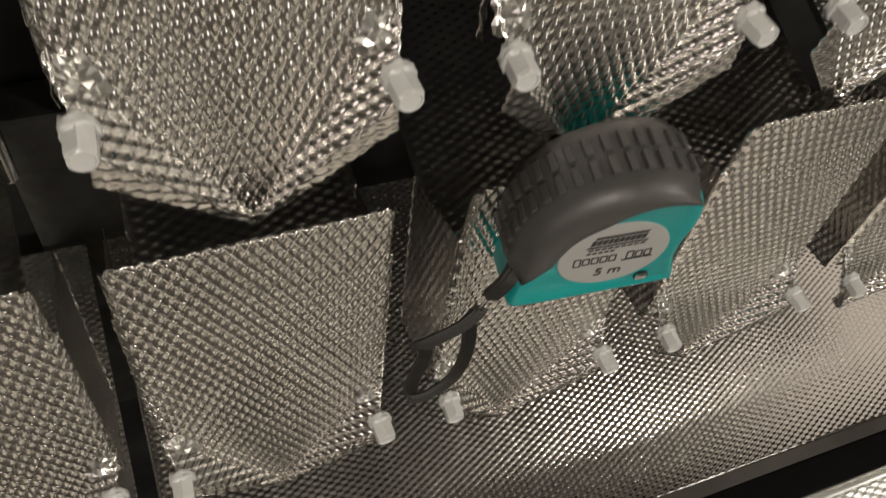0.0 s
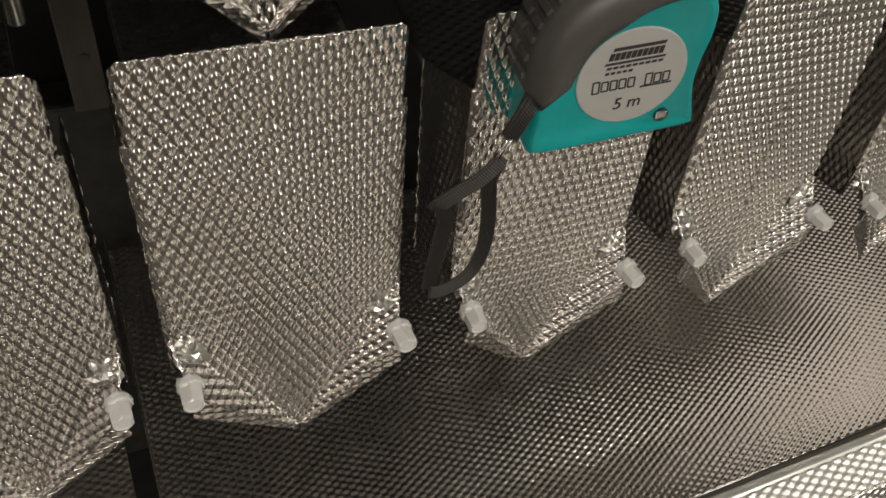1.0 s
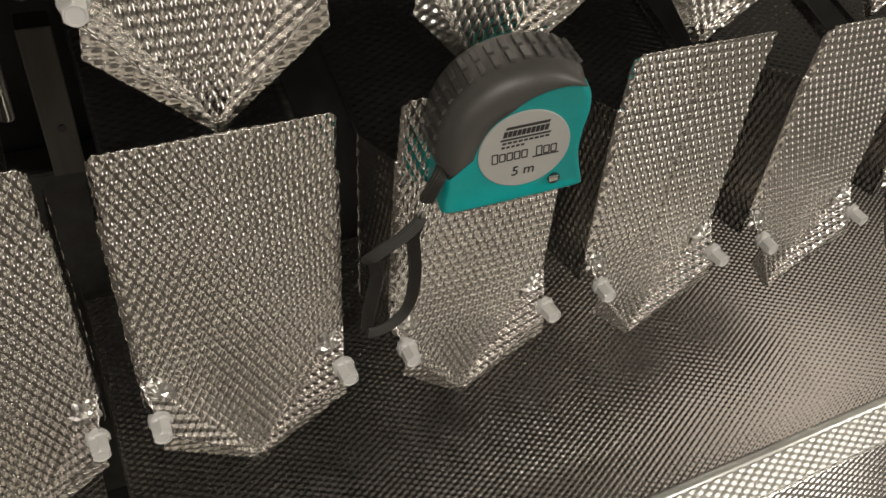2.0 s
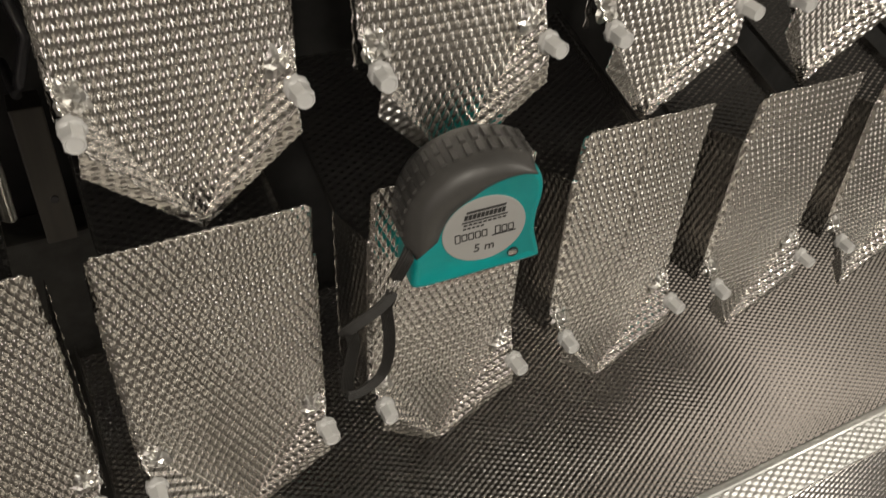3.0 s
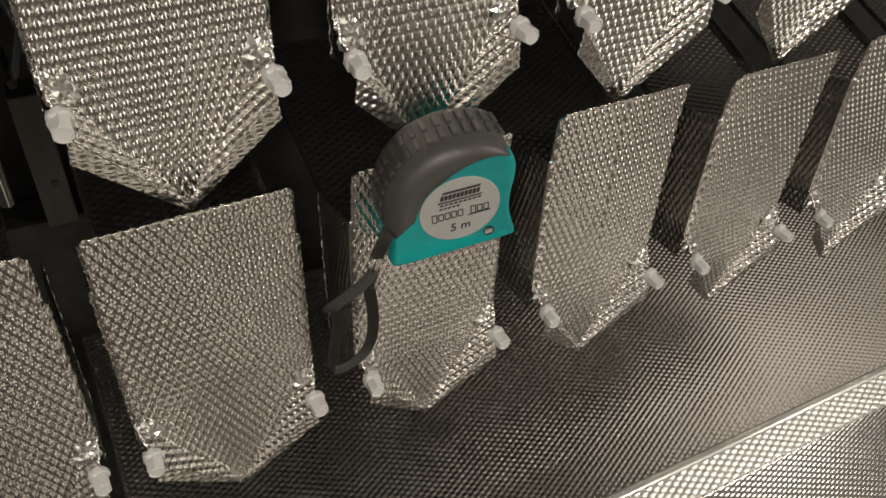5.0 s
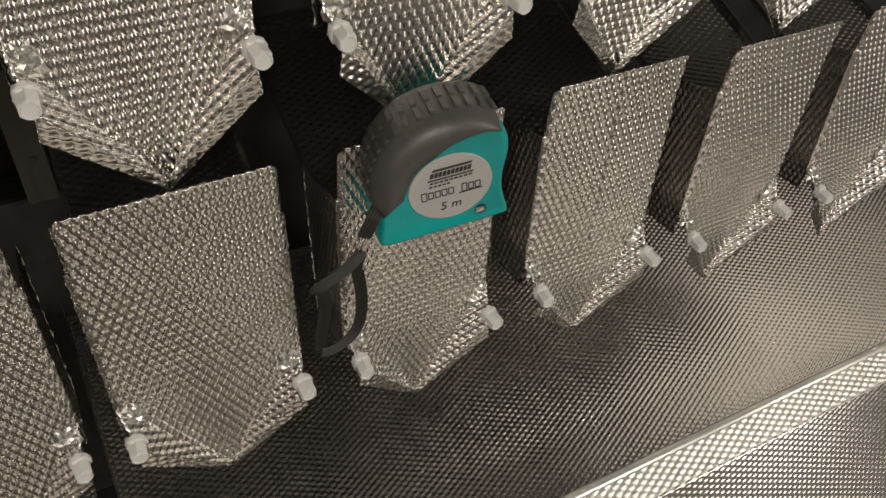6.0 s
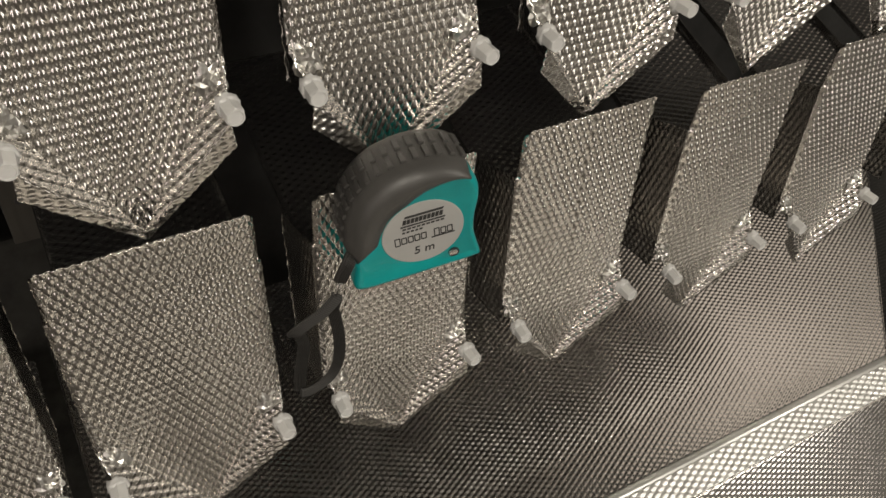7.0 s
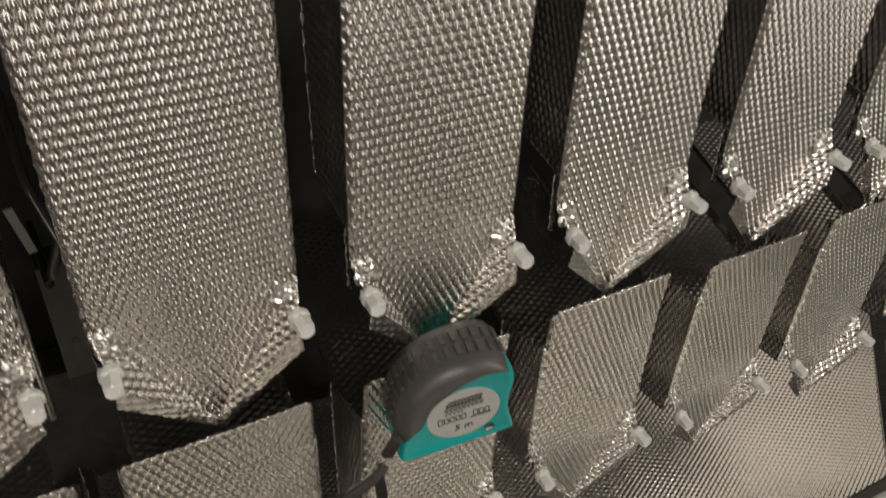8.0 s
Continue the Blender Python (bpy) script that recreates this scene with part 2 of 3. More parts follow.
def crimp_mesh(seed):
    """Foil crushed round the bolt hole: a small sheet of sharp facets."""
    rnd = random.Random(seed)
    bm = bmesh.new()
    n = 9
    rows = []
    for i in range(n):
        row = []
        for j in range(n):
            u, v = i / (n - 1) * 2 - 1, j / (n - 1) * 2 - 1
            r = 0.0085 * (1 + 0.15 * rnd.uniform(-1, 1))
            edge = max(abs(u), abs(v))
            row.append(bm.verts.new((u * r, -0.0010 * (1 - edge) - rnd.uniform(0, 0.0022) * (1 - edge ** 3), v * r * 1.15)))
        rows.append(row)
    for i in range(n - 1):
        for j in range(n - 1):
            q = (rows[i][j], rows[i + 1][j], rows[i + 1][j + 1], rows[i][j + 1])
            if (i + j) % 2:
                bm.faces.new(q[:3]), bm.faces.new((q[0], q[2], q[3]))
            else:
                bm.faces.new((q[0], q[1], q[3])), bm.faces.new(q[1:])
    me = bm_mesh("crimp", bm, FOIL, False)
    return me


def panel_meshes(high, flange_top, flange_low, fine, drop, tab):
    """Meshes of one folded panel, in its own metres from its lower left bolt."""
    out = [("front_sheet", front_sheet(high, fine, tab))]
    back, root = 0.052, 0.015
    for x, side in ((0.0, -1), (WIDE, 1)):
        y0, y1 = lean(flange_low) + 0.0018, lean(flange_top) + 0.0018
        a, b = (x, y0, flange_low), (x, back, flange_low + (0.0 if tab else 0.012))
        c, d = (x, back, flange_top - drop), (x, y1, flange_top)
        out.append(("side_flange", patch("side_flange", a, b, c, d, 0.0012, ALU, 0.9, side > 0, 0.0003)))
        if tab:
            continue
        # narrow root of the flange down to the bolt
        a, b = (x, lean(0) + 0.0018, 0.004), (x, root, 0.004)
        c, d = (x, root, flange_low), (x, lean(flange_low) + 0.0018, flange_low)
        out.append(("flange_root", patch("flange_root", a, b, c, d, 0.0011, ALU, 0.9, side > 0, 0.0003)))
    mid = WIDE / 2
    for s in (-1, 1):
        ex = 0.0 if s < 0 else WIDE
        q = -s
        A0 = (ex + q * 0.0005, lean(CORNER) + 0.0006, CORNER)
        B0 = (ex + q * 0.005, -0.0040, 0.001)
        C0 = (ex + q * 0.0035, -0.002, -0.0125)
        T0 = (mid, lean(TIP) + 0.0004, TIP)
        T1 = (mid + s * 0.0006, lean(TIP) - 0.0030, TIP - 0.0016)
        T2 = (mid + s * 0.0004, lean(TIP) - 0.0010, TIP - 0.0052)
        out.append(("foot_flap", patch("foot_flap", A0, B0, T1, T0, 0.0008, ALU, 0.9, s > 0, sag=0.0004)))
        out.append(("foot_lip", patch("foot_lip", B0, C0, T2, T1, 0.0008, ALU, 0.7, s > 0, sag=0.0004)))
    return out


LOWER = panel_meshes(0.15, TAB, 0.003, True, 0.009, True)
UPPER = panel_meshes(0.235, 0.205, 0.040, True, 0.004, False)
LOWER_FAR = panel_meshes(0.15, TAB, 0.003, False, 0.009, True)
UPPER_FAR = panel_meshes(0.235, 0.205, 0.040, False, 0.004, False)
CRIMPS = [crimp_mesh(3), crimp_mesh(8)]


def folded_panel(meshes, label, group, m):
    ob = thing("folded_panel", label, "metal panel", m, group)
    for name, me in meshes:
        part(name, me, ob)
    for k, x in enumerate((0.0050, WIDE - 0.0050)):
        part("crimp", CRIMPS[k], ob, "crushed shiny foil round the bolt", pose(x + (0.003 if k == 0 else -0.003), lean(0.012) - 0.0004, 0.017, -8, 0, 0) @ Matrix.Diagonal((0.8, 1.3, 0.85, 1)))
        bolt = part("bolt", BOLT, ob, "white nylon hex bolt", pose(x, -0.0024, 0.0078, 96, 0, 2 if k else -3) @ Matrix.Diagonal((0.76, 0.76, 0.86, 1)))
        part("washer", WASHER, bolt, "", pose(0, 0, 0.0012) @ Matrix.Diagonal((1.02, 1.02, 1.1, 1)))
    return ob


low_label = "embossed aluminium panel folded to a pointed foot, lower row"
top_label = "tall embossed aluminium panel with pointed foot, upper row"
SHIFT = {-1: 0.0065}
first = folded_panel(LOWER, low_label, "lower row of folded panels", pose(SHIFT[-1] - PITCH - 0.002, 0, 0))
second = folded_panel(UPPER, top_label, "upper row of folded panels", pose(SHIFT[-1] - PITCH - 0.002, 0, ROW))
rnd = random.Random(4)
BROAD = (1.055, 1.0, 0.99, 0.95, 0.93, 0.93)   # the sheets are not all cut alike
LEFT = (-0.003, 0.0, 0.0, 0.002, 0.002, 0.002)
for k in range(0, 6):
    if k == 2:
        first = folded_panel(LOWER_FAR, low_label, "lower row of folded panels", pose(0, 0, 0))
        second = folded_panel(UPPER_FAR, top_label, "upper row of folded panels", pose(0, 0, ROW))
    low_at = pose(k * PITCH - 0.002 + rnd.uniform(-0.001, 0.001), rnd.uniform(-0.001, 0.001), rnd.uniform(-0.001, 0.001), rnd.uniform(-0.8, 0.8), rnd.uniform(-0.4, 0.4), rnd.uniform(-1.0, 1.0))
    low_at = low_at @ pose(LEFT[k], 0, 0)
    top_at = pose(k * PITCH - 0.002 + rnd.uniform(-0.001, 0.001), rnd.uniform(-0.001, 0.001), ROW, rnd.uniform(-0.8, 0.8), rnd.uniform(-0.4, 0.4), rnd.uniform(-1.0, 1.0))
    if k == 2:
        first.matrix_basis, second.matrix_basis = low_at, top_at
        near = first
    else:
        near = copy_thing(first, low_at)
        copy_thing(second, top_at)
    near.scale = (BROAD[k], 1, 1)

# ---- sloping trays under the rows ----
SLOPE, DEEP = 0.414, -0.11
FRONT, REAR = -0.010, 0.270


def floor_z(y):
    return -0.056 + (y - 0.174) * SLOPE


def tilted_strip(x, y0, y1):
    """Thin turned-up rim along one side of a tray."""
    bm = box(0.0008, 1.0, 1.0, (0, 0, 0))
    for v in bm.verts:
        y = y0 if v.co.y < 0 else y1
        v.co = Vector((x + v.co.x, y, floor_z(y) + (0.005 if v.co.z > 0 else 0.0004)))
    return bm


def small_tray(x0, x1, y0, y1, up, step, label):
    ob = thing("narrow_tray", label, "metal tray", pose(0, 0, up), "narrow trays behind the panels")
    part("tray_sheet", patch("tray_sheet", (x0, y0, floor_z(y0)), (x1, y0, floor_z(y0)), (x1, y1, floor_z(y1)), (x0, y1, floor_z(y1)), step, ALU_TRAY, 0.9, False, 0.00005, 0.0008, True), ob)
    for x in (x0, x1):
        part("side_rim", bm_mesh("side_rim", tilted_strip(x, 0.060, y1), ALU_TRAY), ob)
    return ob


def wide_tray(x0, x1, slant, step, label):
    """Deep sloping tray; its far end runs aslant and is folded up into an end wall."""
    ob = thing("embossed_tray", label, "metal tray", pose(0, 0, DEEP), "sloping trays")
    z0, z1 = floor_z(FRONT), floor_z(REAR)
    x2 = x1 + slant * (REAR - FRONT)
    part("tray_sheet", patch("tray_sheet", (x0, FRONT, z0), (x1, FRONT, z0), (x2, REAR, z1), (x0, REAR, z1), step, ALU_TRAY, 0.5, False, 0.0012, 0.0008, True), ob)
    part("end_flange", patch("end_flange", (x0, FRONT, z0), (x0, REAR, z1), (x0, REAR, z1 + 0.014), (x0, FRONT, z0 + 0.014), 0.002, ALU_TRAY, 0.6, False, 0.0012), ob)
    if slant:
        part("end_wall", patch("end_wall", (x1 + 0.0005, FRONT, z0 + 0.0005), (x2 + 0.0005, REAR, z1 + 0.0005), (x2 + 0.12, REAR, z1 + 0.06), (x1 + 0.12, FRONT, z0 + 0.06), 0.0016, ALU_TRAY, 0.6, False, 0.0012), ob)
    bm = lathe([(0.0016, 0.0), (0.0016, x1 - x0)], 10, None, Matrix.Translation((x0, FRONT + 0.001, z0 - 0.0016)) @ pose(0, 0, 0, 0, 90, 0))
    part("front_hem", bm_mesh("tray_hem", bm, ALU_TRAY, True), ob)
    return ob


wide_label = "wide deep sloping tray of embossed aluminium sheet, dull"
wide_tray(-0.028, 0.726, 0.87, 0.00115, wide_label)
wide_tray(-0.50, -0.043, 0.0, 0.0016, wide_label)
small_label = "narrow sloping tray of dark embossed aluminium behind the panels"
for k in range(-1, 6):
    small_tray(k * PITCH + 0.0025, k * PITCH + (0.0975 if k > -1 else 0.0865), 0.030, 0.174, ROW, 0.0011 if k < 2 else 0.0016, small_label)

# ---- front wall of the trough with its lip ----
trough = thing("trough_front", "embossed aluminium front wall with a folded bright lip", "metal trough")
LIP_Z, LIP_A, LIP_B, LIP_D = -0.092, -0.1060, -0.0880, -0.099
part("lip", patch("lip", (0.05, LIP_A, LIP_D), (0.92, LIP_A, LIP_D), (0.92, LIP_B, LIP_Z), (0.05, LIP_B, LIP_Z), 0.0009, ALU_LIP, 1.5, False, 0.0012, 0.0, True), trough, "bright folded lip with raised studs")
bm = bmesh.new()
rows = [(LIP_B, LIP_Z + 0.0004), (LIP_B + 0.0022, LIP_Z + 0.0012), (LIP_B + 0.0052, LIP_Z + 0.0014), (LIP_B + 0.0066, LIP_Z + 0.0004), (LIP_B + 0.0070, LIP_Z - 0.0016), (LIP_B + 0.0050, LIP_Z - 0.0018), (LIP_B, LIP_Z - 0.0012)]
ends = [[bm.verts.new((x, y, z)) for y, z in rows] for x in (0.05, 0.92)]
for i in range(len(rows)):
    j = (i + 1) % len(rows)
    bm.faces.new((ends[0][i], ends[1][i], ends[1][j], ends[0][j]))
bm.faces.new(ends[0]), bm.faces.new(list(reversed(ends[1])))
part("lip_edge", bm_mesh("lip_edge", bm, ALU_LIP, True), trough, "smooth rounded edge of the lip")
part("wall_sheet", patch("wall_sheet", (0.05, LIP_A - 0.040, -0.21), (0.92, LIP_A - 0.040, -0.21), (0.92, LIP_A - 0.0008, LIP_D - 0.0002), (0.05, LIP_A - 0.0008, LIP_D - 0.0002), 0.0013, ALU_TRAY, 0.8, False, 0.0012, 0.0, True), trough)

bar = thing("support_bar", "black painted square steel bar under the tray edge", "steel bar", data=bm_mesh("support_bar", box(1.6, 0.075, 0.03, (0.3, -0.052, -0.285), 0.002), DARK))

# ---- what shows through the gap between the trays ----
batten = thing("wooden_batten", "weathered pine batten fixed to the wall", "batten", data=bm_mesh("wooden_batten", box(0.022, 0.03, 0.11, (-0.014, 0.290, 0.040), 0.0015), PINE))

part("screw_hole", bm_mesh("screw_hole", lathe([(0.003, 0.0), (0.003, 0.0012), (0.0022, 0.0014)], 16, None, Matrix.Translation((-0.012, 0.2755, 0.022)) @ pose(0, 0, 0, 90, 0, 0)), DARK), batten, "small dark screw hole")
thing("concrete_block", "rough concrete block in the gap behind the panels, darkened for shade", "block", data=bm_mesh("concrete_block", box(0.11, 0.04, 0.36, (-0.020, 0.305, -0.195), 0.004), BLOCK))

# ---- the tape measure ----
tape_x = Vector((0.061, -0.0105, 0.0072)).normalized()
tape_z = Vector((-0.002, -0.006, 0.047))
tape_z = (tape_z - tape_x * tape_z.dot(tape_x)).normalized()
tape_y = tape_z.cross(tape_x)
at = Matrix((tape_x, tape_y, tape_z)).transposed().to_4x4() @ Matrix.Diagonal((1.06, 1.06, 1.06, 1))
at.translation = (0.1362, -0.0195, 0.0985)
tape = thing("tape_measure", "teal tape measure with dark grey rubber cover, clipped to panel", "tape measure", at)


def outline(n=96, grow=0.0):
    """Closed outline of the case in its x and z: flat base, big round shoulder, hollow nose side."""
    pts = []
    keys = [(0.001, 0.0), (0.012, -0.0004), (0.040, 0.0), (0.0605, 0.0006), (0.0625, 0.003), (0.0612, 0.010), (0.0598, 0.019), (0.0605, 0.029), (0.0628, 0.040),
            (0.0622, 0.050), (0.0570, 0.0580), (0.0470, 0.0630), (0.0340, 0.0645), (0.0200, 0.0610), (0.0090, 0.0530), (0.0030, 0.0420), (0.0006, 0.0300), (0.0004, 0.0160), (-0.0012, 0.0070), (-0.0014, 0.0022)]
    k = len(keys)
    for i in range(k):
        p0, p1, p2, p3 = (Vector(keys[(i + d) % k]) for d in (-1, 0, 1, 2))
        for s in range(n // k + 1):
            t = s / (n // k + 1)
            pts.append(0.5 * ((2 * p1) + (p2 - p0) * t + (2 * p0 - 5 * p1 + 4 * p2 - p3) * t * t + (3 * p1 - p0 - 3 * p2 + p3) * t ** 3))
    c = Vector((0.031, 0.031))
    return [p + (p - c).normalized() * grow for p in pts]


def loft(sections, mat, name, smooth=True):
    """Skin closed outlines, given as lists of (x, y, z), and cap both ends."""
    bm = bmesh.new()
    rings = [[bm.verts.new(p) for p in s] for s in sections]
    for a, b in zip(rings, rings[1:]):
        for i in range(len(a)):
            bm.faces.new((a[i], a[(i + 1) % len(a)], b[(i + 1) % len(a)], b[i]))
    bm.faces.new(rings[0])
    bm.faces.new(list(reversed(rings[-1])))
    return bm_mesh(name, bm, mat, smooth)


THICK = 0.030
mid_c = Vector((0.031, 0.031))


def section(y, inset):
    return [(p.x + (mid_c.x - p.x) / 0.032 * inset, y, p.y + (mid_c.y - p.y) / 0.032 * inset) for p in outline()]


body = part("case", loft([section(0.0008, 0.004), section(0.0, 0.003), section(0.0004, 0.0014), section(0.0018, 0.0003), section(0.004, 0.0), section(THICK - 0.004, 0.0), section(THICK - 0.0015, 0.0006), section(THICK, 0.003)], TEAL, "case"), tape)


def rubber_cover():
    """A band over top and back, wrapping onto both faces; its inner edge sweeps round the label."""
    pts = outline(140, 0.0)
    c = Vector((0.0345, 0.0265))
    use = []
    for p in pts:
        ang = math.degrees(math.atan2(p.y - 0.026, p.x - 0.031)) % 360
        if 47 <= ang <= 189:
            use.append((ang, p))
    use.sort(key=lambda q: q[0])
    bm = bmesh.new()
    rings = []
    n = len(use)
    for i, (ang, p) in enumerate(use):
        f = i / (n - 1)
        wrap = 0.0098 * min(1.0, (f / 0.42)) ** 0.8 * min(1.0, ((1 - f) / 0.05)) ** 0.5 + 0.002
        wrap += 0.003 * math.sin(math.pi * f)
        out = (p - mid_c).normalized()
        g = 0.0022 * min(1.0, f / 0.05 + 0.2, (1 - f) / 0.05 + 0.2)
        prof = [(-wrap, 0.0002), (-wrap + 0.0008, -0.0016), (-wrap * 0.6, -0.0030), (-wrap * 0.28, -0.0024), (-0.0005, 0.0002), (g, 0.0042), (g + 0.0004, 0.0085), (g + 0.0004, THICK / 2)]
        prof = prof + [(o, THICK - y) for o, y in reversed(prof[:-1])]
        rings.append([bm.verts.new((p.x + out.x * o, y, p.y + out.y * o)) for o, y in prof])
    for a, b in zip(rings, rings[1:]):
        for j in range(len(a) - 1):
            bm.faces.new((a[j], a[j + 1], b[j + 1], b[j]))
    bm.faces.new(rings[0]), bm.faces.new(list(reversed(rings[-1])))
    return bm_mesh("rubber_cover", bm, RUBBER, True), use


cover_mesh, rim = rubber_cover()
cover = part("rubber_cover", cover_mesh, tape, "dark grey ribbed rubber cover")

# tread blocks in two rows over the rim
tread = bm_mesh("tread_block", box(0.0027, 0.0070, 0.0016, (0, 0, 0), 0.0004), RUBBER, False)
length, last = 0.0, None
for i, (ang, p) in enumerate(rim[3:-3]):
    if last is not None:
        length += (p - last).length
    last = p
    if length < 0.0047 and i:
        continue
    length = 0.0
    out = (p - mid_c).normalized()
    turn = math.degrees(math.atan2(out.x, out.y))
    for k, y in enumerate((0.0100, 0.0192)):
        o = 0.0031
        part("tread_block", tread, cover, "", pose(p.x + out.x * o, y, p.y + out.y * o, 0, turn, 0))

disc_c = (0.0345, 0.0280)


def disc(name, r, y, mat, n=64, thick=0.0006):
    bm = bmesh.new()
    lathe([(r, 0.0), (r, thick * 0.7), (r - 0.0004, thick)], n, bm, Matrix.Translation((disc_c[0], y, disc_c[1])) @ pose(0, 0, 0, 90, 0, 0) @ Matrix.Diagonal((1.04, 1.0, 1, 1)))
    return bm_mesh(name, bm, mat)


label_part = part("label_disc", disc("label_disc", 0.0192, 0.0009, LABEL), tape, "round silver-grey printed label")
FACE = 0.0001


def bars(name, rows, parent, y, mat=None):
    bm = bmesh.new()
    for cx, cz, w, h, slant in rows:
        q = [(cx - w / 2, y, cz - h / 2), (cx + w / 2, y, cz - h / 2), (cx + w / 2 + slant, y, cz + h / 2), (cx - w / 2 + slant, y, cz + h / 2)]
        v = [bm.verts.new(p) for p in q]
        u = [bm.verts.new((p[0], p[1] + 0.0002, p[2])) for p in q]
        bm.faces.new(v)
        for i in range(4):
            bm.faces.new((v[i], v[(i + 1) % 4], u[(i + 1) % 4], u[i]))
    return part(name, bm_mesh(name, bm, mat or INK), parent)


lx, lz = disc_c
INKY = 0.0001
bars("logo_stripe", [(lx + 0.0008, lz + 0.0122, 0.0185, 0.0012, 0.0006)], label_part, INKY)
bars("logo_stripe", [(lx, lz + 0.0067, 0.0215, 0.0008, 0.0004)], label_part, INKY)
bars("logo_block", [(lx - 0.0088 + 0.00196 * i, lz + 0.0094, 0.0016, 0.0028, 0.0006) for i in range(10)], label_part, INKY)
bars("fine_print", [(lx - 0.009 + 0.0023 * i, lz + 0.0050, 0.0017, 0.0009, 0.0002) for i in range(9)], label_part, INKY)
bars("fine_print", [(lx - 0.0095 + 0.0021 * i, lz + 0.0029, 0.0014, 0.0009, 0.0002) for i in range(5)], label_part, INKY)


def frame_bars(name, cx, cz, w, h, line, parent):
    rows = [(cx, cz + h / 2, w, line, 0), (cx, cz - h / 2, w, line, 0), (cx - w / 2, cz, line, h, 0.0), (cx + w / 2, cz, line, h, 0.0)]
    return bars(name, rows, parent, INKY)


for i in range(9):
    if i != 5:
        frame_bars("print_block", lx - 0.0128 + 0.0032 * i, lz - 0.0022, 0.0023, 0.0038 if i not in (0, 6) else 0.0047, 0.0005, label_part)
bars("print_rule", [(lx + 0.0094, lz - 0.0049, 0.0115, 0.0006, 0)], label_part, INKY)

font = bpy.data.curves.new("size_print", "FONT")
font.body, font.size, font.extrude, font.shear, font.align_x = "5 m", 0.0068, 0.0001, 0.12, "CENTER"
font.materials.append(INK)
words = new("size_print", font)
words.parent = label_part
words.matrix_basis = pose(lx - 0.0005, INKY, lz - 0.0128, 90, 0, 0)

bm = lathe([(0.0028, 0.0), (0.0028, 0.0006), (0.0022, 0.0007)], 24, None, Matrix.Translation((0.0486, 0.0007, 0.0085)) @ pose(0, 0, 0, 90, 0, 0))
screw = part("case_recess", bm_mesh("case_recess", bm, DARK), tape, "dark round recess")
part("rivet", bm_mesh("rivet", box(0.0042, 0.0010, 0.0030, (0.0480, -0.0006, 0.0094), 0.0005), STEEL), screw, "bright steel rivet", None)

# lanyard: short braided tail, wire clip, and a flat loop


def strap(name, pts, width, thick, parent, label="", ribs=5, twist=()):
    """A flat woven band swept along points, broad side to the front, with fine ribs along it."""
    P = [Vector(p) for p in pts]
    path = []
    for i in range(len(P) - 1):
        p0, p1, p2, p3 = P[max(i - 1, 0)], P[i], P[i + 1], P[min(i + 2, len(P) - 1)]
        for s in range(8):
            t = s / 8
            path.append(0.5 * ((2 * p1) + (p2 - p0) * t + (2 * p0 - 5 * p1 + 4 * p2 - p3) * t * t + (3 * p1 - p0 - 3 * p2 + p3) * t ** 3))
    path.append(P[-1])
    bm = bmesh.new()
    rings = []
    for i, p in enumerate(path):
        tan = (path[min(i + 1, len(path) - 1)] - path[max(i - 1, 0)]).normalized()
        side = Vector((0, -1, 0)).cross(tan).normalized()
        nor = tan.cross(side)
        ring = []
        m = ribs * 8
        for k in range(m + 1):
            u = k / m * 2 - 1
            h = thick * (0.5 * math.sqrt(max(0.0, 1 - u ** 6)) + 0.34 * math.cos(u * math.pi * ribs * 2))
            ring.append(p + side * (u * width / 2) + nor * h)
        for k in range(m, -1, -2):
            u = k / m * 2 - 1
            ring.append(p + side * (u * width / 2 * 0.98) - nor * thick * 0.45 * math.sqrt(max(0.0, 1 - u ** 6)))
        rings.append([bm.verts.new(q) for q in ring])
    for a, b in zip(rings, rings[1:]):
        for i in range(len(a)):
            bm.faces.new((a[i], a[(i + 1) % len(a)], b[(i + 1) % len(a)], b[i]))
    bm.faces.new(rings[0]), bm.faces.new(list(reversed(rings[-1])))
    return part(name, bm_mesh(name, bm, BRAID, True), parent, label)


inv = at.inverted()


def local(*pts):
    return [inv @ Vector(p) for p in pts]


tail = strap("lanyard_tail", local((0.1365, -0.0120, 0.1235), (0.1325, -0.0185, 0.1215), (0.1295, -0.0185, 0.1155), (0.1272, -0.0165, 0.1085)), 0.0064, 0.0036, tape, "black braided lanyard end", 3)
a, b = local((0.1285, -0.0170, 0.1090), (0.1232, -0.0155, 0.0960))
bm = bmesh.new()
for off in (-0.0008, 0.0008):
    q = (b - a)
    turn = q.to_track_quat("Z", "Y").to_matrix().to_4x4()
    lathe([(0.0005, 0), (0.0005, q.length)], 8, bm, Matrix.Translation(a + Vector((off, 0, 0))) @ turn)
part("wire_clip", bm_mesh("wire_clip", bm, STEEL, True), tape, "bright bent steel wire")
strap("lanyard_loop", local((0.1262, -0.0135, 0.0975), (0.1240, -0.0150, 0.0955), (0.1170, -0.0160, 0.0910), (0.1080, -0.0155, 0.0862), (0.1020, -0.0140, 0.0815), (0.1012, -0.0120, 0.0790)), 0.0064, 0.0024, tape, "flat black woven lanyard", 4)
strap("lanyard_loop", local((0.1025, -0.0125, 0.0815), (0.1050, -0.0105, 0.0760), (0.1068, -0.0090, 0.0660), (0.1052, -0.0082, 0.0550), (0.1030, -0.0080, 0.0440), (0.1022, -0.0078, 0.0330)), 0.0062, 0.0022, tape, "flat black woven lanyard", 4)
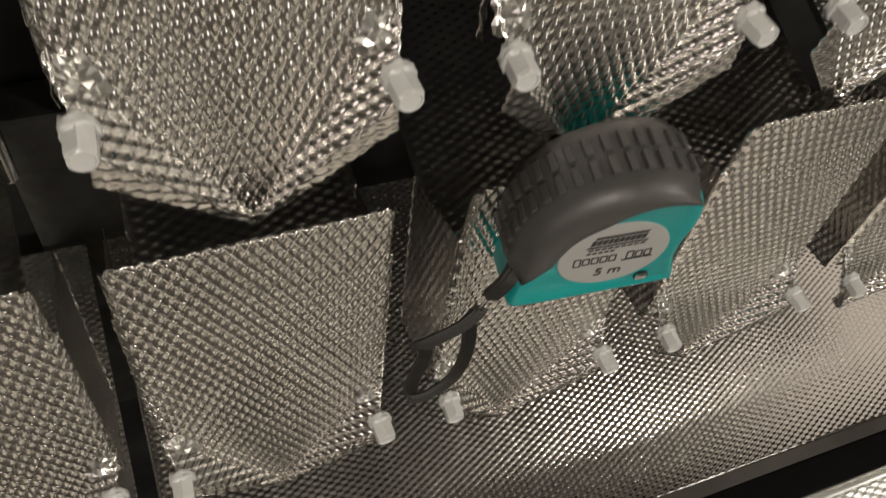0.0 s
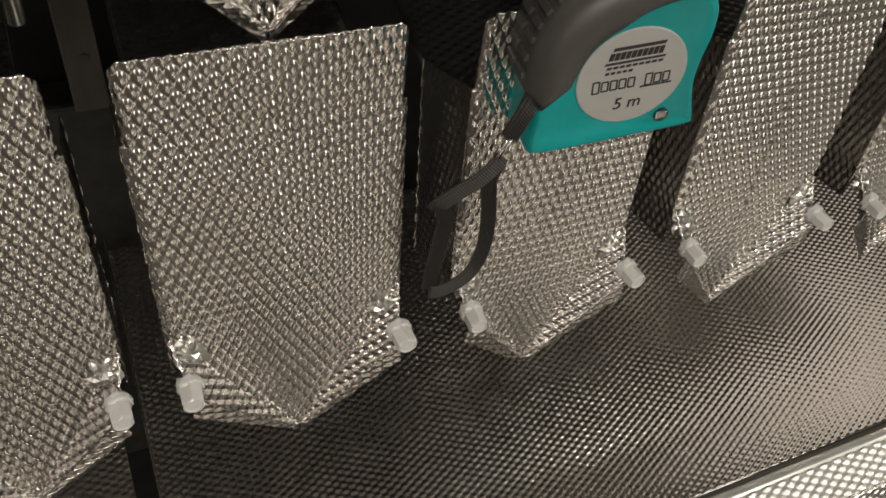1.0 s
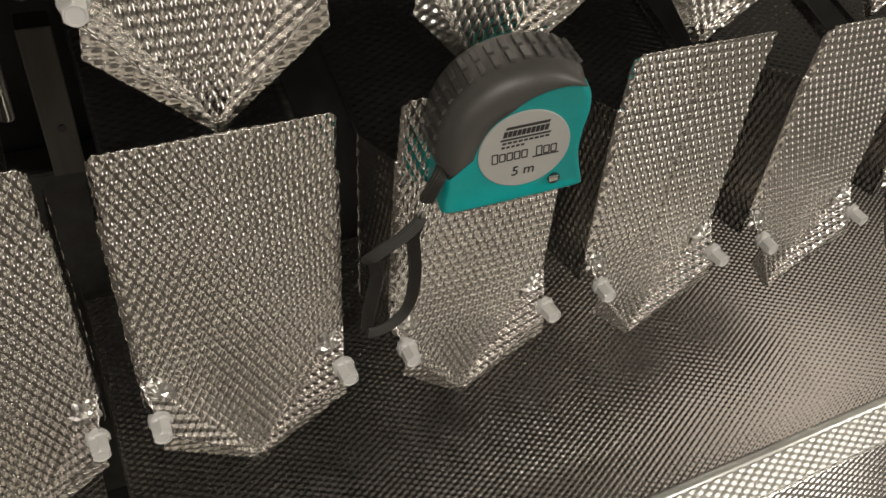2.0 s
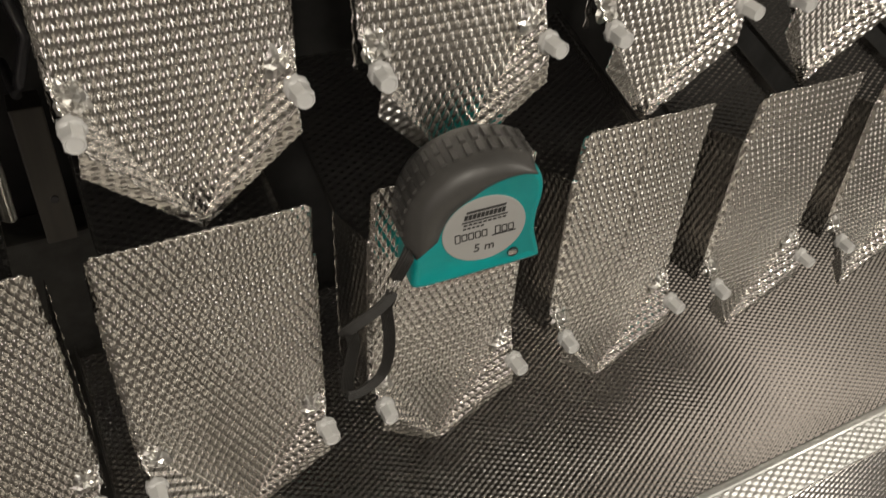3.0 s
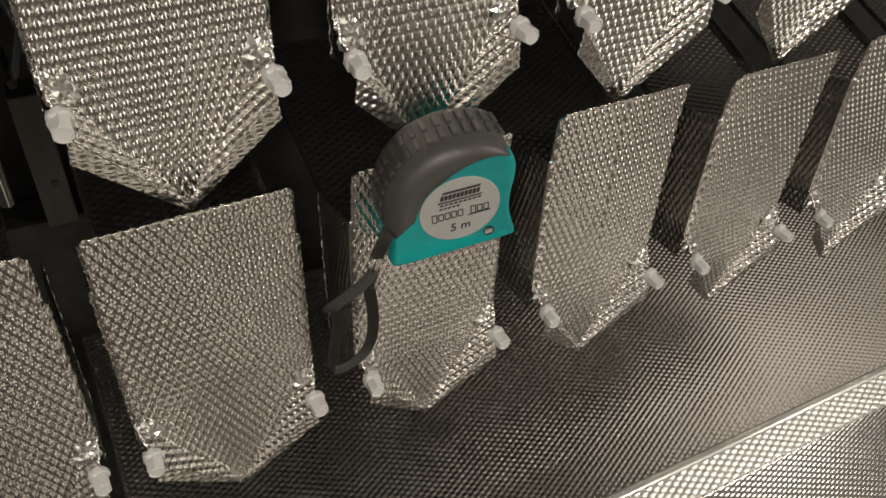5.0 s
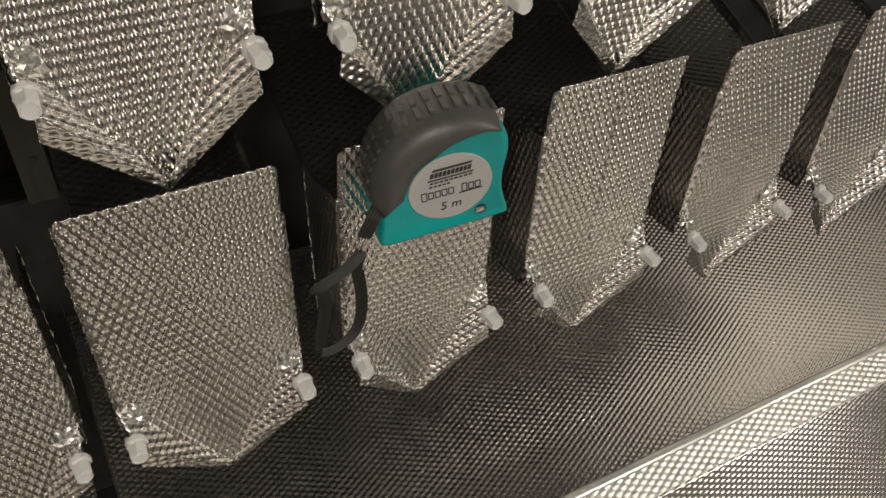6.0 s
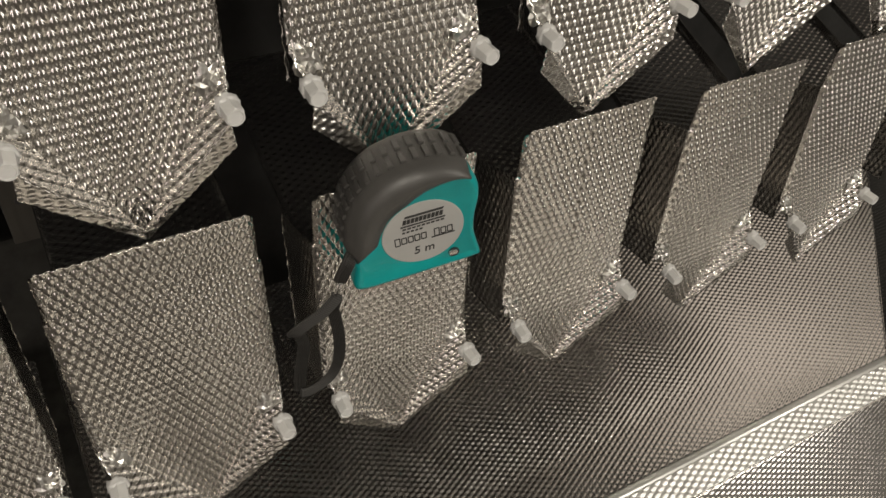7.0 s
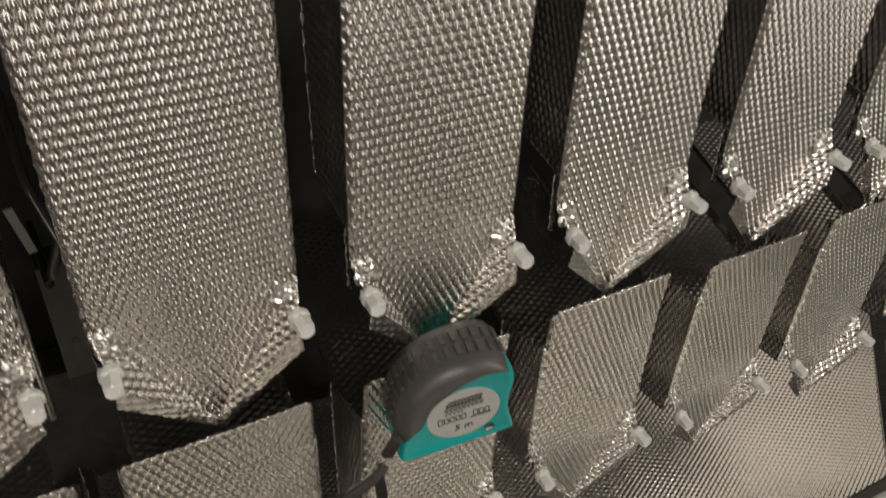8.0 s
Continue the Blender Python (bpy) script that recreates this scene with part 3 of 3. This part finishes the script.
strap("lanyard_loop", local((0.1018, -0.0095, 0.0322), (0.1062, -0.0100, 0.0318), (0.1140, -0.0095, 0.0332), (0.1215, -0.0090, 0.0385), (0.1258, -0.0085, 0.0485), (0.1270, -0.0082, 0.0630), (0.1258, -0.0085, 0.0770), (0.1245, -0.0100, 0.0850), (0.1258, -0.0125, 0.0930)), 0.0062, 0.0022, tape, "flat black woven lanyard", 4)

# ---- cables and odds and ends in the gap between the modules ----


def tube(name, pts, r, mat, label, category, wave=0.0, pitch=0.002):
    """A round cable along points, ribbed where wave is set."""
    P = [Vector(p) for p in pts]
    path = []
    for i in range(len(P) - 1):
        n = max(2, int((P[i + 1] - P[i]).length / (pitch / 2 if wave else 0.006)))
        path += [P[i].lerp(P[i + 1], k / n) for k in range(n)]
    path.append(P[-1])
    bm = bmesh.new()
    rings = []
    for i, p in enumerate(path):
        tan = (path[min(i + 1, len(path) - 1)] - path[max(i - 1, 0)]).normalized()
        u = tan.orthogonal().normalized()
        v = tan.cross(u)
        q = r + (wave if i % 2 else 0.0)
        rings.append([bm.verts.new(p + (u * math.cos(k * math.pi / 5) + v * math.sin(k * math.pi / 5)) * q) for k in range(10)])
    for a, b in zip(rings, rings[1:]):
        for k in range(10):
            bm.faces.new((a[k], a[(k + 1) % 10], b[(k + 1) % 10], b[k]))
    bm.faces.new(list(reversed(rings[0]))), bm.faces.new(rings[-1])
    return thing(name, label, category, data=bm_mesh(name, bm, mat, True))


tube("ribbed_hose", [(-0.029, 0.05, 0.5), (-0.027, 0.05, 0.30), (-0.0275, 0.052, 0.20), (-0.029, 0.060, 0.14)], 0.0028, STEEL, "thin ribbed metal hose hanging in the gap", "hose", 0.0007)
tube("cable", [(-0.012, 0.12, 0.5), (-0.010, 0.13, 0.24), (-0.002, 0.15, 0.19), (-0.014, 0.16, 0.155), (-0.020, 0.30, 0.12)], 0.0030, DARK, "black cable looped behind the panels", "cable")
tag = thing("cable_tag", "white plastic strip tied to a cable", "plastic strip", pose(-0.017, 0.095, 0.232, 8, -10, 0), data=bm_mesh("cable_tag", box(0.0045, 0.0012, 0.030, (0, 0, 0), 0.0005), NYLON))
tube("drain_pipe", [(0.30, -0.072, -0.2615), (0.62, -0.085, -0.2615)], 0.0075, STEEL, "bright steel pipe between the tray and the lip", "pipe")

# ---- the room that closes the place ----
thing("wall_back", "rough wall behind the panels, near black for the shade in the gaps", "wall", None, "", "structure", bm_mesh("wall_back", box(6.0, 0.1, 2.6, (0.2, 0.38, 0.45)), STONE))
thing("wall_front", "pale plastered room wall", "wall", None, "", "structure", bm_mesh("wall_front", box(6.0, 0.1, 2.6, (0.2, -3.05, 0.45)), WALL))
thing("wall_west", "pale plastered room wall", "wall", None, "", "structure", bm_mesh("wall_west", box(0.1, 3.3, 2.6, (-2.75, -1.335, 0.45)), WALL))
thing("wall_east", "pale plastered room wall", "wall", None, "", "structure", bm_mesh("wall_east", box(0.1, 3.3, 2.6, (3.15, -1.335, 0.45)), WALL))
thing("floor", "bare grey concrete floor", "floor", None, "", "structure", bm_mesh("floor", box(6.2, 3.7, 0.1, (0.2, -1.3, -0.9)), CONCRETE))
thing("ceiling", "dull grey painted ceiling", "ceiling", None, "", "structure", bm_mesh("ceiling", box(6.2, 3.7, 0.1, (0.2, -1.3, 1.8)), CEILING))
# Two unseen dark sheets, added to keep light out above and at left.
thing("unseen_top_screen", "unseen dark sheet added above the panels to block light", "sheet hood", None, "", "structure", bm_mesh("unseen_top_screen", box(1.45, 0.33, 0.01, (0.005, 0.163, 0.508)), DARK))
thing("unseen_side_screen", "unseen dark sheet added to close off the left end", "sheet end", None, "", "structure", bm_mesh("unseen_side_screen", box(0.01, 0.325, 1.34, (-0.62, 0.165, -0.17)), DARK))
